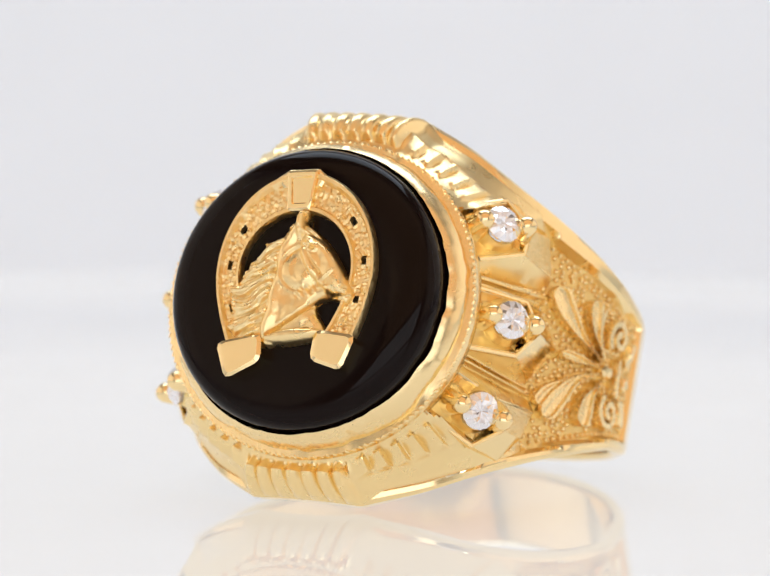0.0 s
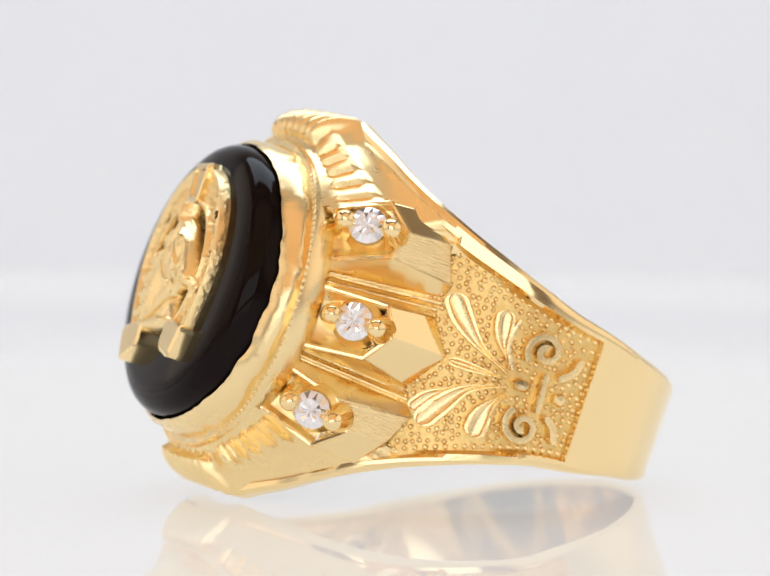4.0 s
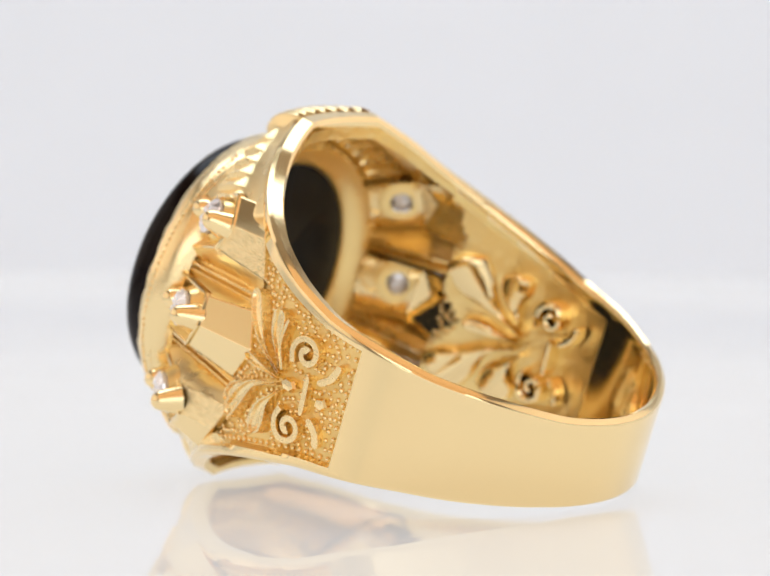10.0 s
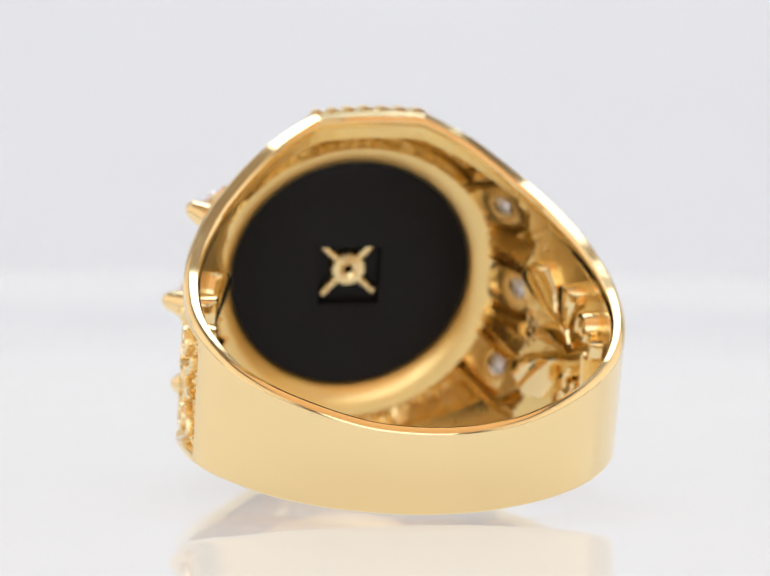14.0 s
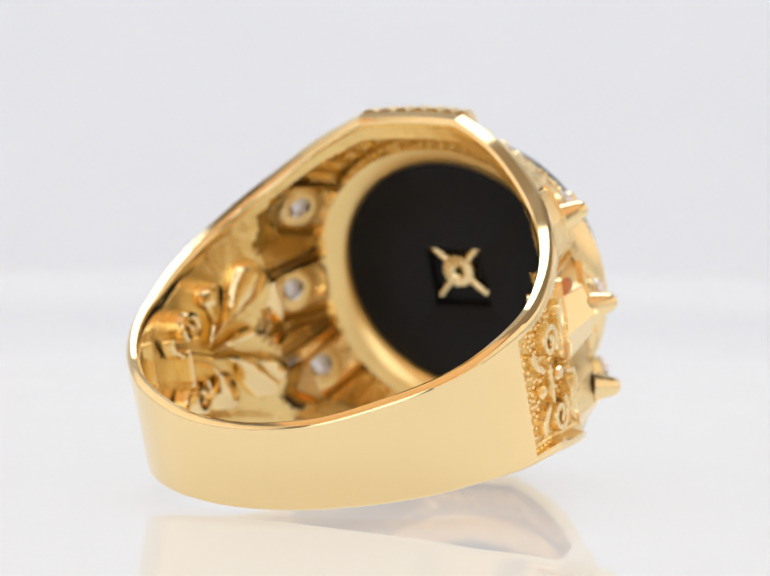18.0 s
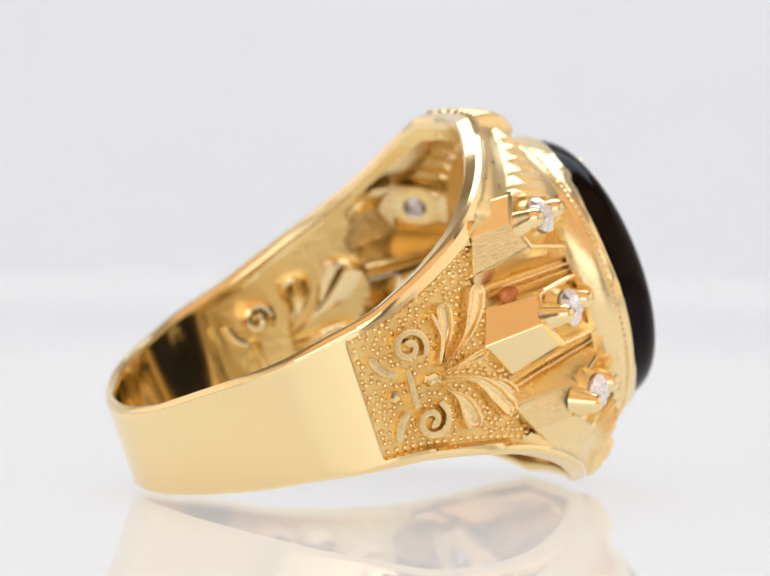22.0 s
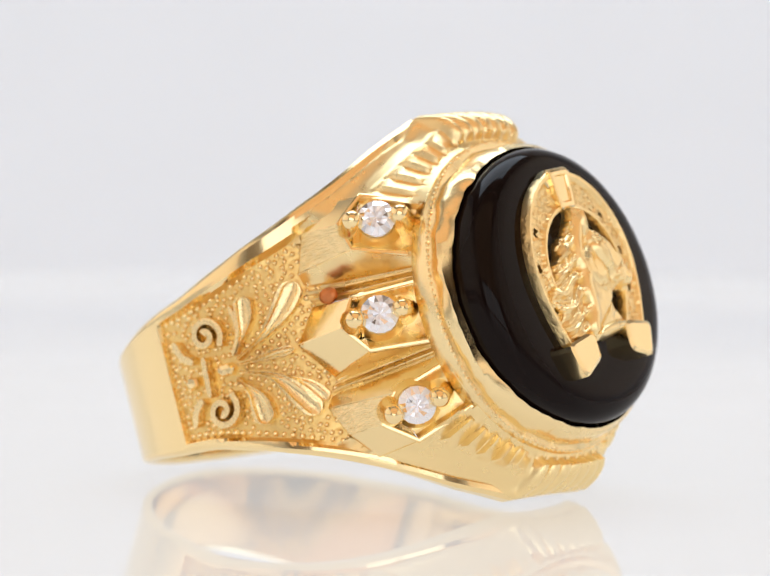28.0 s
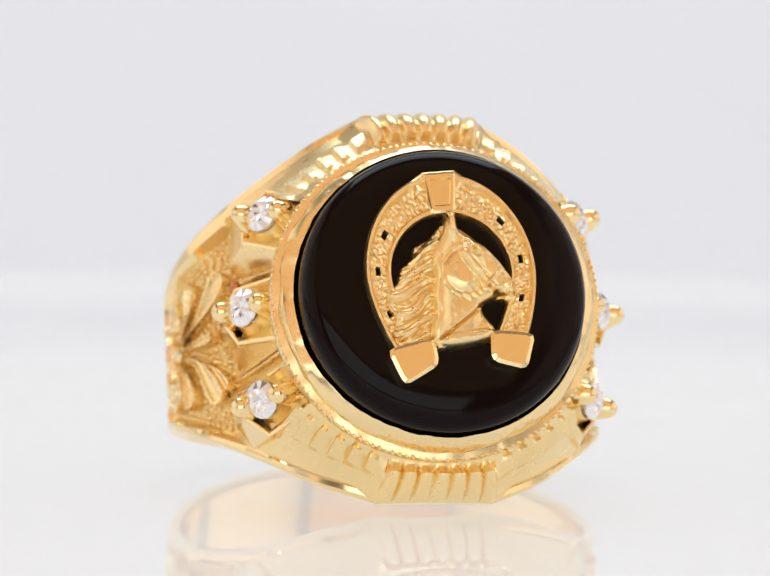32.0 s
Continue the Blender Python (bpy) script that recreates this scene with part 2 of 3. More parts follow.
BEZEL = [(6.2, -12.3), (6.7, -12.5), (7.08, -12.9), (7.1, -13.72), (7.2, -13.86), (7.46, -13.72), (7.76, -13.4), (7.84, -13.15), (7.82, -12.92), (8.16, -12.86),
         (8.22, -12.5), (8.05, -11.7), (7.6, -11.3), (7.0, -11.45), (6.45, -11.85), (6.22, -12.12), (6.2, -12.3)]
bezel = part("bezel", lathe(BEZEL, 240, bezel_wobble), HAMMERED, ring, "polished gold bezel with an uneven hammered lip", 40)

STONE = [(0.0, -12.95), (1.0, -12.95), (1.55, -12.9), (1.62, -12.34), (1.75, -12.28), (6.3, -12.28), (6.6, -12.4), (7.0, -12.8), (7.04, -13.5), (7.06, -14.5), (6.98, -14.9), (6.75, -15.25), (6.35, -15.5), (5.7, -15.63), (4.0, -15.7), (0.0, -15.72)]


def square_pit(a, k):
    return (STONE[k][0] * (1 / max(abs(math.cos(a)), abs(math.sin(a))) - 1), 0) if k in (1, 2, 3, 4) else (0, 0)


stone = part("onyx_stone", lathe(STONE, 128, square_pit), ONYX, ring, "round flat-topped black onyx with a rounded edge", 50)

stone.data.materials.append(ONYX_BACK)
for poly in stone.data.polygons:
    poly.material_index = 1 if poly.center.y > -12.96 * MM and poly.center.xz.length < 6.5 * MM else 0
bezel.data.materials.append(SATIN)
for poly in bezel.data.polygons:
    poly.material_index = 1 if poly.center.y > -12.62 * MM and poly.center.xz.length < 7.7 * MM else 0

# milled cord at the bezel's foot
cord_mesh = None
for i in range(150):
    a = 2 * math.pi * i / 150
    if cord_mesh is None:
        bead = part("cord_bead", ball(0.12, 6, 4, (1, 1, 1.4)), HAMMERED, bezel)
        cord_mesh = bead.data
    else:
        bead = new("cord_bead", cord_mesh)
        bead.parent = bezel
    wear = 0.78 + 0.3 * noise.noise((3.0 * math.cos(a), 3.0 * math.sin(a), 6.0)) + 0.15 * math.sin(i * 2.4)
    bead.matrix_basis = Matrix.Translation((8.12 * MM * math.cos(a), -12.8 * MM, (8.12 - 0.2 * abs(math.sin(a))) * MM * math.sin(a))) @ Matrix.Rotation(-a + 0.6, 4, "Y") @ Matrix.Diagonal((wear, wear, 1.15, 1))


# ---- rear clip that holds the emblem ----
def build_clip_arm():
    bm = bmesh.new()
    bmesh.ops.create_cone(bm, cap_ends=True, segments=10, radius1=0.26, radius2=0.24, depth=1.4)
    bm.transform(Matrix.Rotation(radians(90), 4, "Y"))
    bm.transform(Matrix.Translation((1.25, 0, 0)))
    return bm


clip = part("rear_clip", lathe([(0.22, -12.9), (0.24, -12.5), (0.45, -12.38), (0.85, -12.45), (1.02, -12.7), (1.05, -12.98)], 32), CAST, ring, "small four-armed gold clip behind the stone", 30, False, Matrix.Translation((0.05 * MM, 0, 0.3 * MM)))
for k in range(4):
    arm = part("clip_arm", build_clip_arm(), CAST, clip, "", 40, False, Matrix.Translation((0, -12.72 * MM, 0)) @ Matrix.Rotation(radians(47 + 90 * k), 4, "Y"))


# ---- horseshoe ----
TURN = Matrix.Translation((0.05, -15.62, 0.5)) @ Matrix.Rotation(radians(-4 - TILT), 4, "Y")


def shoe_edge(u, outer):
    """u runs from the left heel (0) over the toe (0.5) to the right heel (1)."""
    w, top, low, heel = (4.22, 5.0, -4.0, 3.12) if outer else (2.93, 2.95, -3.5, 1.55)
    q = abs(2 * u - 1)
    side = -1 if u < 0.5 else 1
    if q < 0.55:
        a = q / 0.55 * math.pi / 2
        return side * w * math.sin(a), top * math.cos(a)
    t = (q - 0.55) / 0.45
    return side * (w - (w - heel) * t ** 1.7), low * t


NAILS = (0.325, 0.242, 0.12, 0.66, 0.753, 0.862)


def build_horseshoe():
    n, m = 360, 22
    holes = set()
    for u in NAILS:
        for di in range(-3, 4):
            for j in range(9, 13):
                holes.add((int(u * n) + di, j))
    rows, under = [], []
    for i in range(n + 1):
        u = i / n
        o, q = Vector((*shoe_edge(u, True), 0)), Vector((*shoe_edge(u, False), 0))
        row, low = [], []
        for j in range(m + 1):
            c = j / m
            p = o.lerp(q, c)
            rim = 1 - smooth(0.15, 0.22, c) if c < 0.5 else smooth(0.8, 0.87, c)
            rough = (0.02 * noise.noise((p.x * 5, p.y * 5, 0.3)) + 0.13 * noise.noise((p.x * 6.5, p.y * 6.5, 2.0))) * (1 - rim)
            h = 0.38 + 0.22 * rim + rough - (0.18 if j in (0, m) else 0)
            row.append((p.x, -h, p.y))
            low.append((p.x, 0.0, p.y))
        rows.append(row)
        under.append(low)
    bm = bmesh.new()
    vt = [[bm.verts.new(p) for p in row] for row in rows]
    vb = [[bm.verts.new(p) for p in row] for row in under]
    solid = lambda i, j: 0 <= i < n and 0 <= j < m and (i, j) not in holes
    for i in range(n):
        for j in range(m):
            if not solid(i, j):
                continue
            bm.faces.new((vt[i][j], vt[i + 1][j], vt[i + 1][j + 1], vt[i][j + 1]))
            if not solid(i, j - 1):
                bm.faces.new((vt[i][j], vt[i + 1][j], vb[i + 1][j], vb[i][j]))
            if not solid(i, j + 1):
                bm.faces.new((vt[i][j + 1], vt[i + 1][j + 1], vb[i + 1][j + 1], vb[i][j + 1]))
            if not solid(i - 1, j):
                bm.faces.new((vt[i][j], vt[i][j + 1], vb[i][j + 1], vb[i][j]))
            if not solid(i + 1, j):
                bm.faces.new((vt[i + 1][j], vt[i + 1][j + 1], vb[i + 1][j + 1], vb[i + 1][j]))
    bmesh.ops.delete(bm, geom=[v for v in bm.verts if not v.link_faces], context="VERTS")
    bmesh.ops.recalc_face_normals(bm, faces=bm.faces)
    bm.transform(TURN)
    return bm


def plate(corners, low, high, inset, frame_lip=0.0):
    """A bevelled block on the face from four or more corners (x, z)."""
    c = Vector((sum(p[0] for p in corners) / len(corners), sum(p[1] for p in corners) / len(corners)))
    bm = bmesh.new()
    levels = [(0.0, low), (0.0, high - inset * 0.6), (inset, high)]
    if frame_lip:
        levels += [(inset * 2.6, high), (inset * 3.2, high - frame_lip)]
    loops = []
    for ins, y in levels:
        loop = []
        for p in corners:
            v = Vector(p)
            d = (c - v)
            loop.append(bm.verts.new((*(v + d.normalized() * ins * 1.4),)[:1] + (-y,) + ((v + d.normalized() * ins * 1.4).y,)))
        loops.append(loop)
    k = len(corners)
    for a, b in zip(loops, loops[1:]):
        for i in range(k):
            bm.faces.new((a[i], a[(i + 1) % k], b[(i + 1) % k], b[i]))
    bm.faces.new(loops[-1])
    bm.faces.new(list(reversed(loops[0])))
    bmesh.ops.recalc_face_normals(bm, faces=bm.faces)
    bm.transform(TURN)
    return bm


def rounded(corners, cut_off=0.34):
    """The corners of a plate, each cut into three."""
    out = []
    k = len(corners)
    for i in range(k):
        p, a, c = Vector(corners[i]), Vector(corners[i - 1]), Vector(corners[(i + 1) % k])
        u, v = (a - p).normalized() * cut_off, (c - p).normalized() * cut_off
        out += [tuple(p + u), tuple(p + (u + v) * 0.29), tuple(p + v)]
    return out


horseshoe = part("horseshoe", build_horseshoe(), SHOE, ring, "gold horseshoe emblem with square nail holes", 35)
part("toe_base", plate([(-1.38, 4.72), (-0.75, 5.1), (0.85, 5.1), (1.3, 4.72), (1.0, 4.2), (-1.0, 4.2)], 0.05, 0.56, 0.1), GOLD, horseshoe, "", 20)
part("toe_block", plate(rounded([(-0.78, 5.02), (0.84, 5.02), (0.56, 2.98), (-0.62, 2.98)], 0.14), 0.05, 0.74, 0.1, 0.1), GOLD, horseshoe, "", 20)
part("heel_plate", plate(rounded([(-3.74, -3.55), (-1.34, -3.1), (-1.26, -4.5), (-3.1, -5.4)]), 0.02, 0.86, 0.15), GOLD, horseshoe, "smooth polished heel plate", 20)
part("heel_plate", plate(rounded([(3.66, -3.35), (1.46, -3.0), (1.3, -4.52), (3.0, -5.1)]), 0.02, 0.86, 0.15), GOLD, horseshoe, "smooth polished heel plate", 20)

# ---- horse head relief ----
HEAD = [(-0.07, 3.55), (0.42, 3.55), (0.5, 2.75), (1.09, 2.36), (1.78, 1.76), (2.35, 1.03), (2.75, 0.5), (3.15, -0.1), (3.3, -0.6), (3.1, -1.0), (2.71, -0.94), (2.11, -0.76), (1.67, -0.93),
        (1.45, -1.15), (1.56, -1.6), (2.0, -2.15), (2.2, -2.5), (1.6, -2.9), (0.36, -3.15), (-0.86, -3.3), (-1.2, -2.95), (-2.6, -3.0), (-3.05, -2.5), (-2.85, -1.7), (-3.3, -1.05), (-3.2, -0.55),
        (-2.65, 0.0), (-2.43, 0.69), (-1.86, 1.18), (-1.7, 1.79), (-0.88, 2.22), (-0.25, 3.0)]


def edge_distance(x, z):
    best, inside = 9.0, False
    k = len(HEAD)
    for i in range(k):
        ax, az = HEAD[i]
        bx, bz = HEAD[(i + 1) % k]
        dx, dz = bx - ax, bz - az
        t = max(0, min(1, ((x - ax) * dx + (z - az) * dz) / (dx * dx + dz * dz)))
        best = min(best, math.hypot(x - ax - t * dx, z - az - t * dz))
        if (az > z) != (bz > z) and x < ax + (z - az) / (bz - az) * dx:
            inside = not inside
    return best if inside else -best


def dome(x, z, cx, cz, rx, rz, turn=0):
    c, s = math.cos(turn), math.sin(turn)
    u, v = (c * (x - cx) + s * (z - cz)) / rx, (-s * (x - cx) + c * (z - cz)) / rz
    return max(0, 1 - u * u - v * v)


def build_horse_head():
    step = 0.05
    nx, nz = int(7.0 / step), int(6.9 / step)
    bm = bmesh.new()
    grid = {}
    for i in range(nx + 1):
        for j in range(nz + 1):
            x, z = -3.55 + i * step, -3.45 + j * step
            d = edge_distance(x, z)
            if d < -step * 0.9:
                continue
            h = 0.34 + 0.34 * min(1, max(0, d) / 0.32) ** 0.5
            seam = float(np.interp(z, (-3.3, -2.4, 0.0, 0.9, 2.2, 3.3), (-1.15, -1.1, -0.82, -0.88, -0.5, -0.1))) + 0.06 * math.sin(3.1 * z)
            mane = 1 - smooth(-0.08, 0.04, x - seam)
            front = 1 - mane
            # neck: a raised rounded edge along the mane, falling to a soft hollow, then the throat line and the chest
            h += front * (0.2 * math.exp(-((x - seam - 0.3) / 0.34) ** 2) + 0.16 * dome(x, z, 0.0, -1.1, 1.5, 2.2, -0.2))
            throat = -3.0 + 0.76 * (x + 0.96)
            h += front * 0.1 * smooth(-0.05, 0.25, z - throat)
            h -= front * 0.2 * math.exp(-((z - throat) / 0.075) ** 2) * smooth(-1.0, -0.7, x) * (1 - smooth(1.2, 1.5, x))
            # round cheek inside its strap, long face and muzzle
            cheek = dome(x, z, 0.62, 0.55, 1.05, 1.1)
            h += front * 0.2 * min(1, 1.5 * cheek)
            away = math.hypot((x - 0.62) / 1.05, (z - 0.55) / 1.1)
            h -= front * 0.06 * math.exp(-((away - 0.98) / 0.1) ** 2) * smooth(-0.7, 0.0, 0.9 - x)
            h += front * 0.06 * math.exp(-((away - 1.1) / 0.08) ** 2) * smooth(-0.4, 0.1, 0.8 - x) * smooth(-1.2, -0.8, z)
            h += front * 0.36 * min(1, 2.4 * dome(x, z, 1.75, 0.72, 1.9, 0.78, -0.82)) ** 0.7
            h -= front * 0.16 * dome(x, z, 1.45, 0.55, 1.15, 0.1, -0.9)
            h += 0.2 * dome(x, z, 1.08, 1.6, 0.4, 0.26, -0.6) - 0.26 * dome(x, z, 1.12, 1.56, 0.18, 0.11, -0.6)
            h += 0.16 * dome(x, z, 2.85, -0.28, 0.36, 0.34) - 0.24 * dome(x, z, 2.95, -0.3, 0.13, 0.1)
            h -= 0.16 * dome(x, z, 2.6, -0.7, 0.7, 0.08, 0.1)
            # bridle over the nose, its rings, the jaw's fluting
            h += 0.14 * dome(x, z, 1.95, 0.1, 0.75, 0.09, 0.8) + 0.2 * dome(x, z, 2.1, -0.45, 0.2, 0.2) + 0.14 * dome(x, z, 1.7, -0.2, 0.17, 0.17)
            h += 0.08 * math.sin(14 * (x + 0.8 * z)) * dome(x, z, 0.95, -0.55, 0.75, 0.34, 0.4)
            # ear and forelock up to the toe of the shoe, ledge of the chest
            h += 0.3 * dome(x, z, 0.2, 2.75, 0.24, 0.8, 0.1) + 0.2 * dome(x, z, 0.62, 2.2, 0.6, 0.22, -0.6) - 0.14 * dome(x, z, 0.35, 2.35, 0.5, 0.07, -0.9)
            h += 0.3 * dome(x, z, 0.6, -2.75, 1.5, 0.34, 0.16) ** 0.5
            h -= 0.12 * math.exp(-((x - seam) / 0.09) ** 2) * smooth(-3.2, -2.8, z)
            # locks of the mane, swept back in waves
            bend = noise.noise((x * 0.8, z * 0.8, 7.0))
            flow = z + 0.22 * math.sin(2.1 * x + 0.6) - 0.28 * x + 0.22 * bend - 0.35 * smooth(0.5, 2.5, z) * x
            lock = math.sin(7.2 * flow + 1.2 * noise.noise((x * 1.5, z * 1.5, 3.0)))
            h += mane * (0.04 + 0.13 * math.copysign(abs(lock) ** 0.8, lock) + 0.045 * math.sin(26.0 * flow + 3 * bend))
            h += 0.012 * noise.noise((x * 4.2, z * 4.2, 4.0)) + 0.05 * noise.noise((x * 1.7, z * 1.7, 9.0)) + 0.05 * mane * noise.noise((x * 3.5, z * 3.5, 2.0))
            grid[i, j] = bm.verts.new((x, -h if d > 0 else -0.15, z))
    for (i, j) in list(grid):
        q = [grid.get(k) for k in ((i, j), (i + 1, j), (i + 1, j + 1), (i, j + 1))]
        if all(q):
            bm.faces.new(q)
    bmesh.ops.recalc_face_normals(bm, faces=bm.faces)
    rim = [e for e in bm.edges if len(e.link_faces) == 1]
    made = bmesh.ops.extrude_edge_only(bm, edges=rim)["geom"]
    for v in made:
        if isinstance(v, bmesh.types.BMVert):
            v.co.y = 0.02
    bmesh.ops.recalc_face_normals(bm, faces=bm.faces)
    bm.transform(Matrix.Translation((0.0, -15.66, 0.0)) @ Matrix.Rotation(radians(-TILT), 4, "Y"))
    return bm


part("horse_head", build_horse_head(), RELIEF, ring, "gold horse head in relief, flowing mane", 60)


# ---- shoulders: three diamond cells, each with a roofed block behind it, and ribbed channels between ----
# upper edges of the cells' side walls: at the bezel, at the block's front, at the block's end
WALL_TOP = ((6.0, -12.3, 5.15), (7.5, -9.5, 6.4), (7.7, -7.45, 6.6))
WALL_A = ((7.3, -11.6, 2.8), (8.71, -9.14, 3.83), (8.9, -5.7, 3.55))
WALL_B = ((7.5, -11.75, 1.45), (9.1, -8.66, 1.53), (8.7, -5.9, 1.8))
WALL_C = ((7.5, -11.7, -1.55), (9.12, -9.04, -1.25), (8.65, -6.15, -1.85))
WALL_D = ((7.15, -11.7, -2.75), (8.54, -9.37, -3.54), (9.03, -5.55, -3.22))
WALL_LOW = ((6.1, -12.25, -4.95), (7.85, -9.6, -6.0), (8.3, -7.3, -6.2))
# ridge of each block, front and back
RIDGES = (((8.6, -8.6, 5.25), (8.75, -6.35, 5.4)), ((9.79, -8.2, 0.17), (9.40, -4.95, 0.15)), ((8.9, -8.5, -4.86), (8.9, -6.3, -4.75)))


def outward(y):
    """The way out of the shoulder's surface at this depth behind the face."""
    t = min(1, max(0, (y + 11.6) / 6.0))
    return Vector((0.62 + 0.33 * t, -0.78 + 0.4 * t, 0)).normalized()


def along(wall, t):
    """A point on a wall's edge: t from 0 at the bezel over 1 at the block's front to 2 at its end."""
    k = min(int(t), 1)
    return Vector(wall[k]).lerp(Vector(wall[k + 1]), t - k)


def build_trough(first, second, profile, end, n=30):
    """A sunk surface between two wall edges; profile gives (share of the way across, depth)."""
    rows = []
    for i in range(n + 1):
        t = end * i / n
        a, b = along(first, t), along(second, t)
        row = []
        for c, d in profile:
            p = a.lerp(b, c)
            wear = 0.02 * noise.noise((p.x * 2.2, p.y * 2.2, p.z * 2.2))
            row.append(p - outward(p.y) * (d + wear))
        rows.append(row)
    return skin(rows)


# across a channel: share of the way, how far the point keeps to the walls' edges, depth
CHANNEL = ((0, 1, 0), (0.03, 1, 0.0), (0.06, 0.96, 0.06), (0.14, 0.8, 0.15), (0.36, 0.06, 0.38), (0.42, 0, 0.58), (0.48, 0, 0.6), (0.51, 0, 0.36), (0.53, 0, 0.18), (0.555, 0, 0.13), (0.60, 0, 0.13), (0.625, 0, 0.18),
           (0.65, 0, 0.4), (0.69, 0, 0.58), (0.73, 0, 0.5), (0.75, 0, 0.28), (0.77, 0, 0.22), (0.80, 0, 0.22), (0.82, 0.05, 0.28), (0.86, 0.1, 0.4), (0.91, 0.5, 0.4), (0.96, 0.96, 0.2), (1, 1, 0.0))


def build_channel(first, second, n=40):
    """The channel between two walls: its floor and ribs run straight from the bezel to the panel."""
    rows = []
    for i in range(n + 1):
        t = 2 * i / n
        a, b = along(first, t), along(second, t)
        a0, b0, a2, b2 = Vector(first[0]), Vector(second[0]), Vector(first[2]), Vector(second[2])
        row = []
        for c, hold, d in CHANNEL:
            p = a0.lerp(b0, c).lerp(a2.lerp(b2, c), t / 2).lerp(a.lerp(b, c), hold)
            wear = 0.03 * noise.noise((p.x * 1.6, p.y * 1.6, p.z * 3.0))
            row.append(p - outward(p.y) * (d * (1 - 0.45 * smooth(1.2, 2.0, t)) + wear))
        rows.append(row)
    return skin(rows)


CELL = ((-0.02, 1.0), (-0.01, 0.12), (0.0, 0.02), (0.02, -0.02), (0.05, 0.0), (0.08, 0.1), (0.14, 0.26), (0.24, 0.36), (0.5, 0.4), (0.76, 0.36), (0.86, 0.26), (0.92, 0.1), (0.95, 0.0), (0.98, -0.02), (1.0, 0.02), (1.01, 0.12), (1.02, 1.0))


def build_block(upper, lower, ridge):
    """The roofed block behind a diamond, open below: two sloping tops, a notched front, low sides and a short end."""
    bm = bmesh.new()

    def down(p, d):
        return Vector(p) - outward(Vector(p).y) * d

    r0, r1 = Vector(ridge[0]), Vector(ridge[1])
    corners = {}

    def vert(key, p):
        if key not in corners:
            corners[key] = bm.verts.new(p)
        return corners[key]

    vert("r0", r0), vert("r1", r1), vert("n0", down(r0, 0.62)), vert("b1", down(r1, 0.35))
    for side, wall in (("u", upper), ("l", lower)):
        e0, e1 = Vector(wall[1]), Vector(wall[2])
        vert(side + "e0", e0), vert(side + "e1", e1)
        vert(side + "g0", down(e0, 0.4)), vert(side + "f0", down(e0, 1.2)), vert(side + "f1", down(e1, 0.3))
        v = lambda key: corners[key if key in ("r0", "r1", "n0", "b1") else side + key]
        for face in (("r0", "r1", "e1", "e0"), ("r0", "e0", "g0", "n0"), ("e0", "e1", "f1", "f0", "g0"), ("r1", "b1", "f1", "e1")):
            bm.faces.new([v(k) for k in face])
    bm.faces.new([corners[k] for k in ("ug0", "n0", "lg0")])
    bmesh.ops.recalc_face_normals(bm, faces=bm.faces)
    hard = [e for e in bm.edges if len(e.link_faces) == 2 and e.calc_face_angle(0) > 0.2]
    bmesh.ops.bevel(bm, geom=hard, offset=0.06, segments=2, profile=0.5, affect="EDGES")
    return bm


def build_cell_wall(upper, lower, ridge):
    """The thin raised lip round a diamond's cell: along one wall, into the block's notch and back along the other."""
    path = [along(upper, 0.08), Vector(upper[1]), Vector(ridge[0]), Vector(lower[1]), along(lower, 0.08)]
    fine = []
    for a, b in zip(path, path[1:]):
        fine += [a.lerp(b, k / 6) for k in range(6)]
    fine.append(path[-1])
    rows = []
    for k, p in enumerate(fine):
        way = (fine[min(k + 1, len(fine) - 1)] - fine[max(k - 1, 0)]).normalized()
        out = outward(p.y)
        side = way.cross(out).normalized()
        wave = 0.012 * noise.noise((p.x * 3, p.y * 3, p.z * 3))
        rows.append([p + side * c + out * (h + wave) for c, h in ((-0.12, -0.3), (-0.11, 0.02), (-0.06, 0.07), (0.06, 0.07), (0.11, 0.02), (0.12, -0.3))])
    return skin(rows)


def build_diamond(r):
    """A round brilliant: star of inner facets, crown, girdle and pavilion."""
    bm = bmesh.new()
    ring_of = lambda n, rad, z, off=0.0: [bm.verts.new((rad * r * math.cos(2 * math.pi * (k + off) / n), rad * r * math.sin(2 * math.pi * (k + off) / n), (z[k % len(z)]) * r)) for k in range(n)]
    heart = bm.verts.new((0, 0, 0.14 * r))
    star = ring_of(16, 0.34, (0.3, 0.2, 0.34, 0.24))
    table = ring_of(16, 0.62, (0.24, 0.34, 0.28, 0.36), 0.5)
    gird = ring_of(16, 1.0, (0.03,))
    low = ring_of(16, 1.0, (-0.05,))
    belly = ring_of(16, 0.66, (-0.62,))
    tip = bm.verts.new((0, 0, -0.86 * r))
    for k in range(16):
        n = (k + 1) % 16
        bm.faces.new((heart, star[k], star[n]))
        bm.faces.new((star[k], table[k], star[n]))
        bm.faces.new((star[n], table[k], table[n]))
        bm.faces.new((table[k], gird[n], table[n]))
        bm.faces.new((table[k], gird[k], gird[n]))
        bm.faces.new((gird[k], low[k], low[n], gird[n]))
        bm.faces.new((low[k], belly[k], belly[n], low[n]))
        bm.faces.new((belly[k], tip, belly[n]))
    bmesh.ops.recalc_face_normals(bm, faces=bm.faces)
    return bm


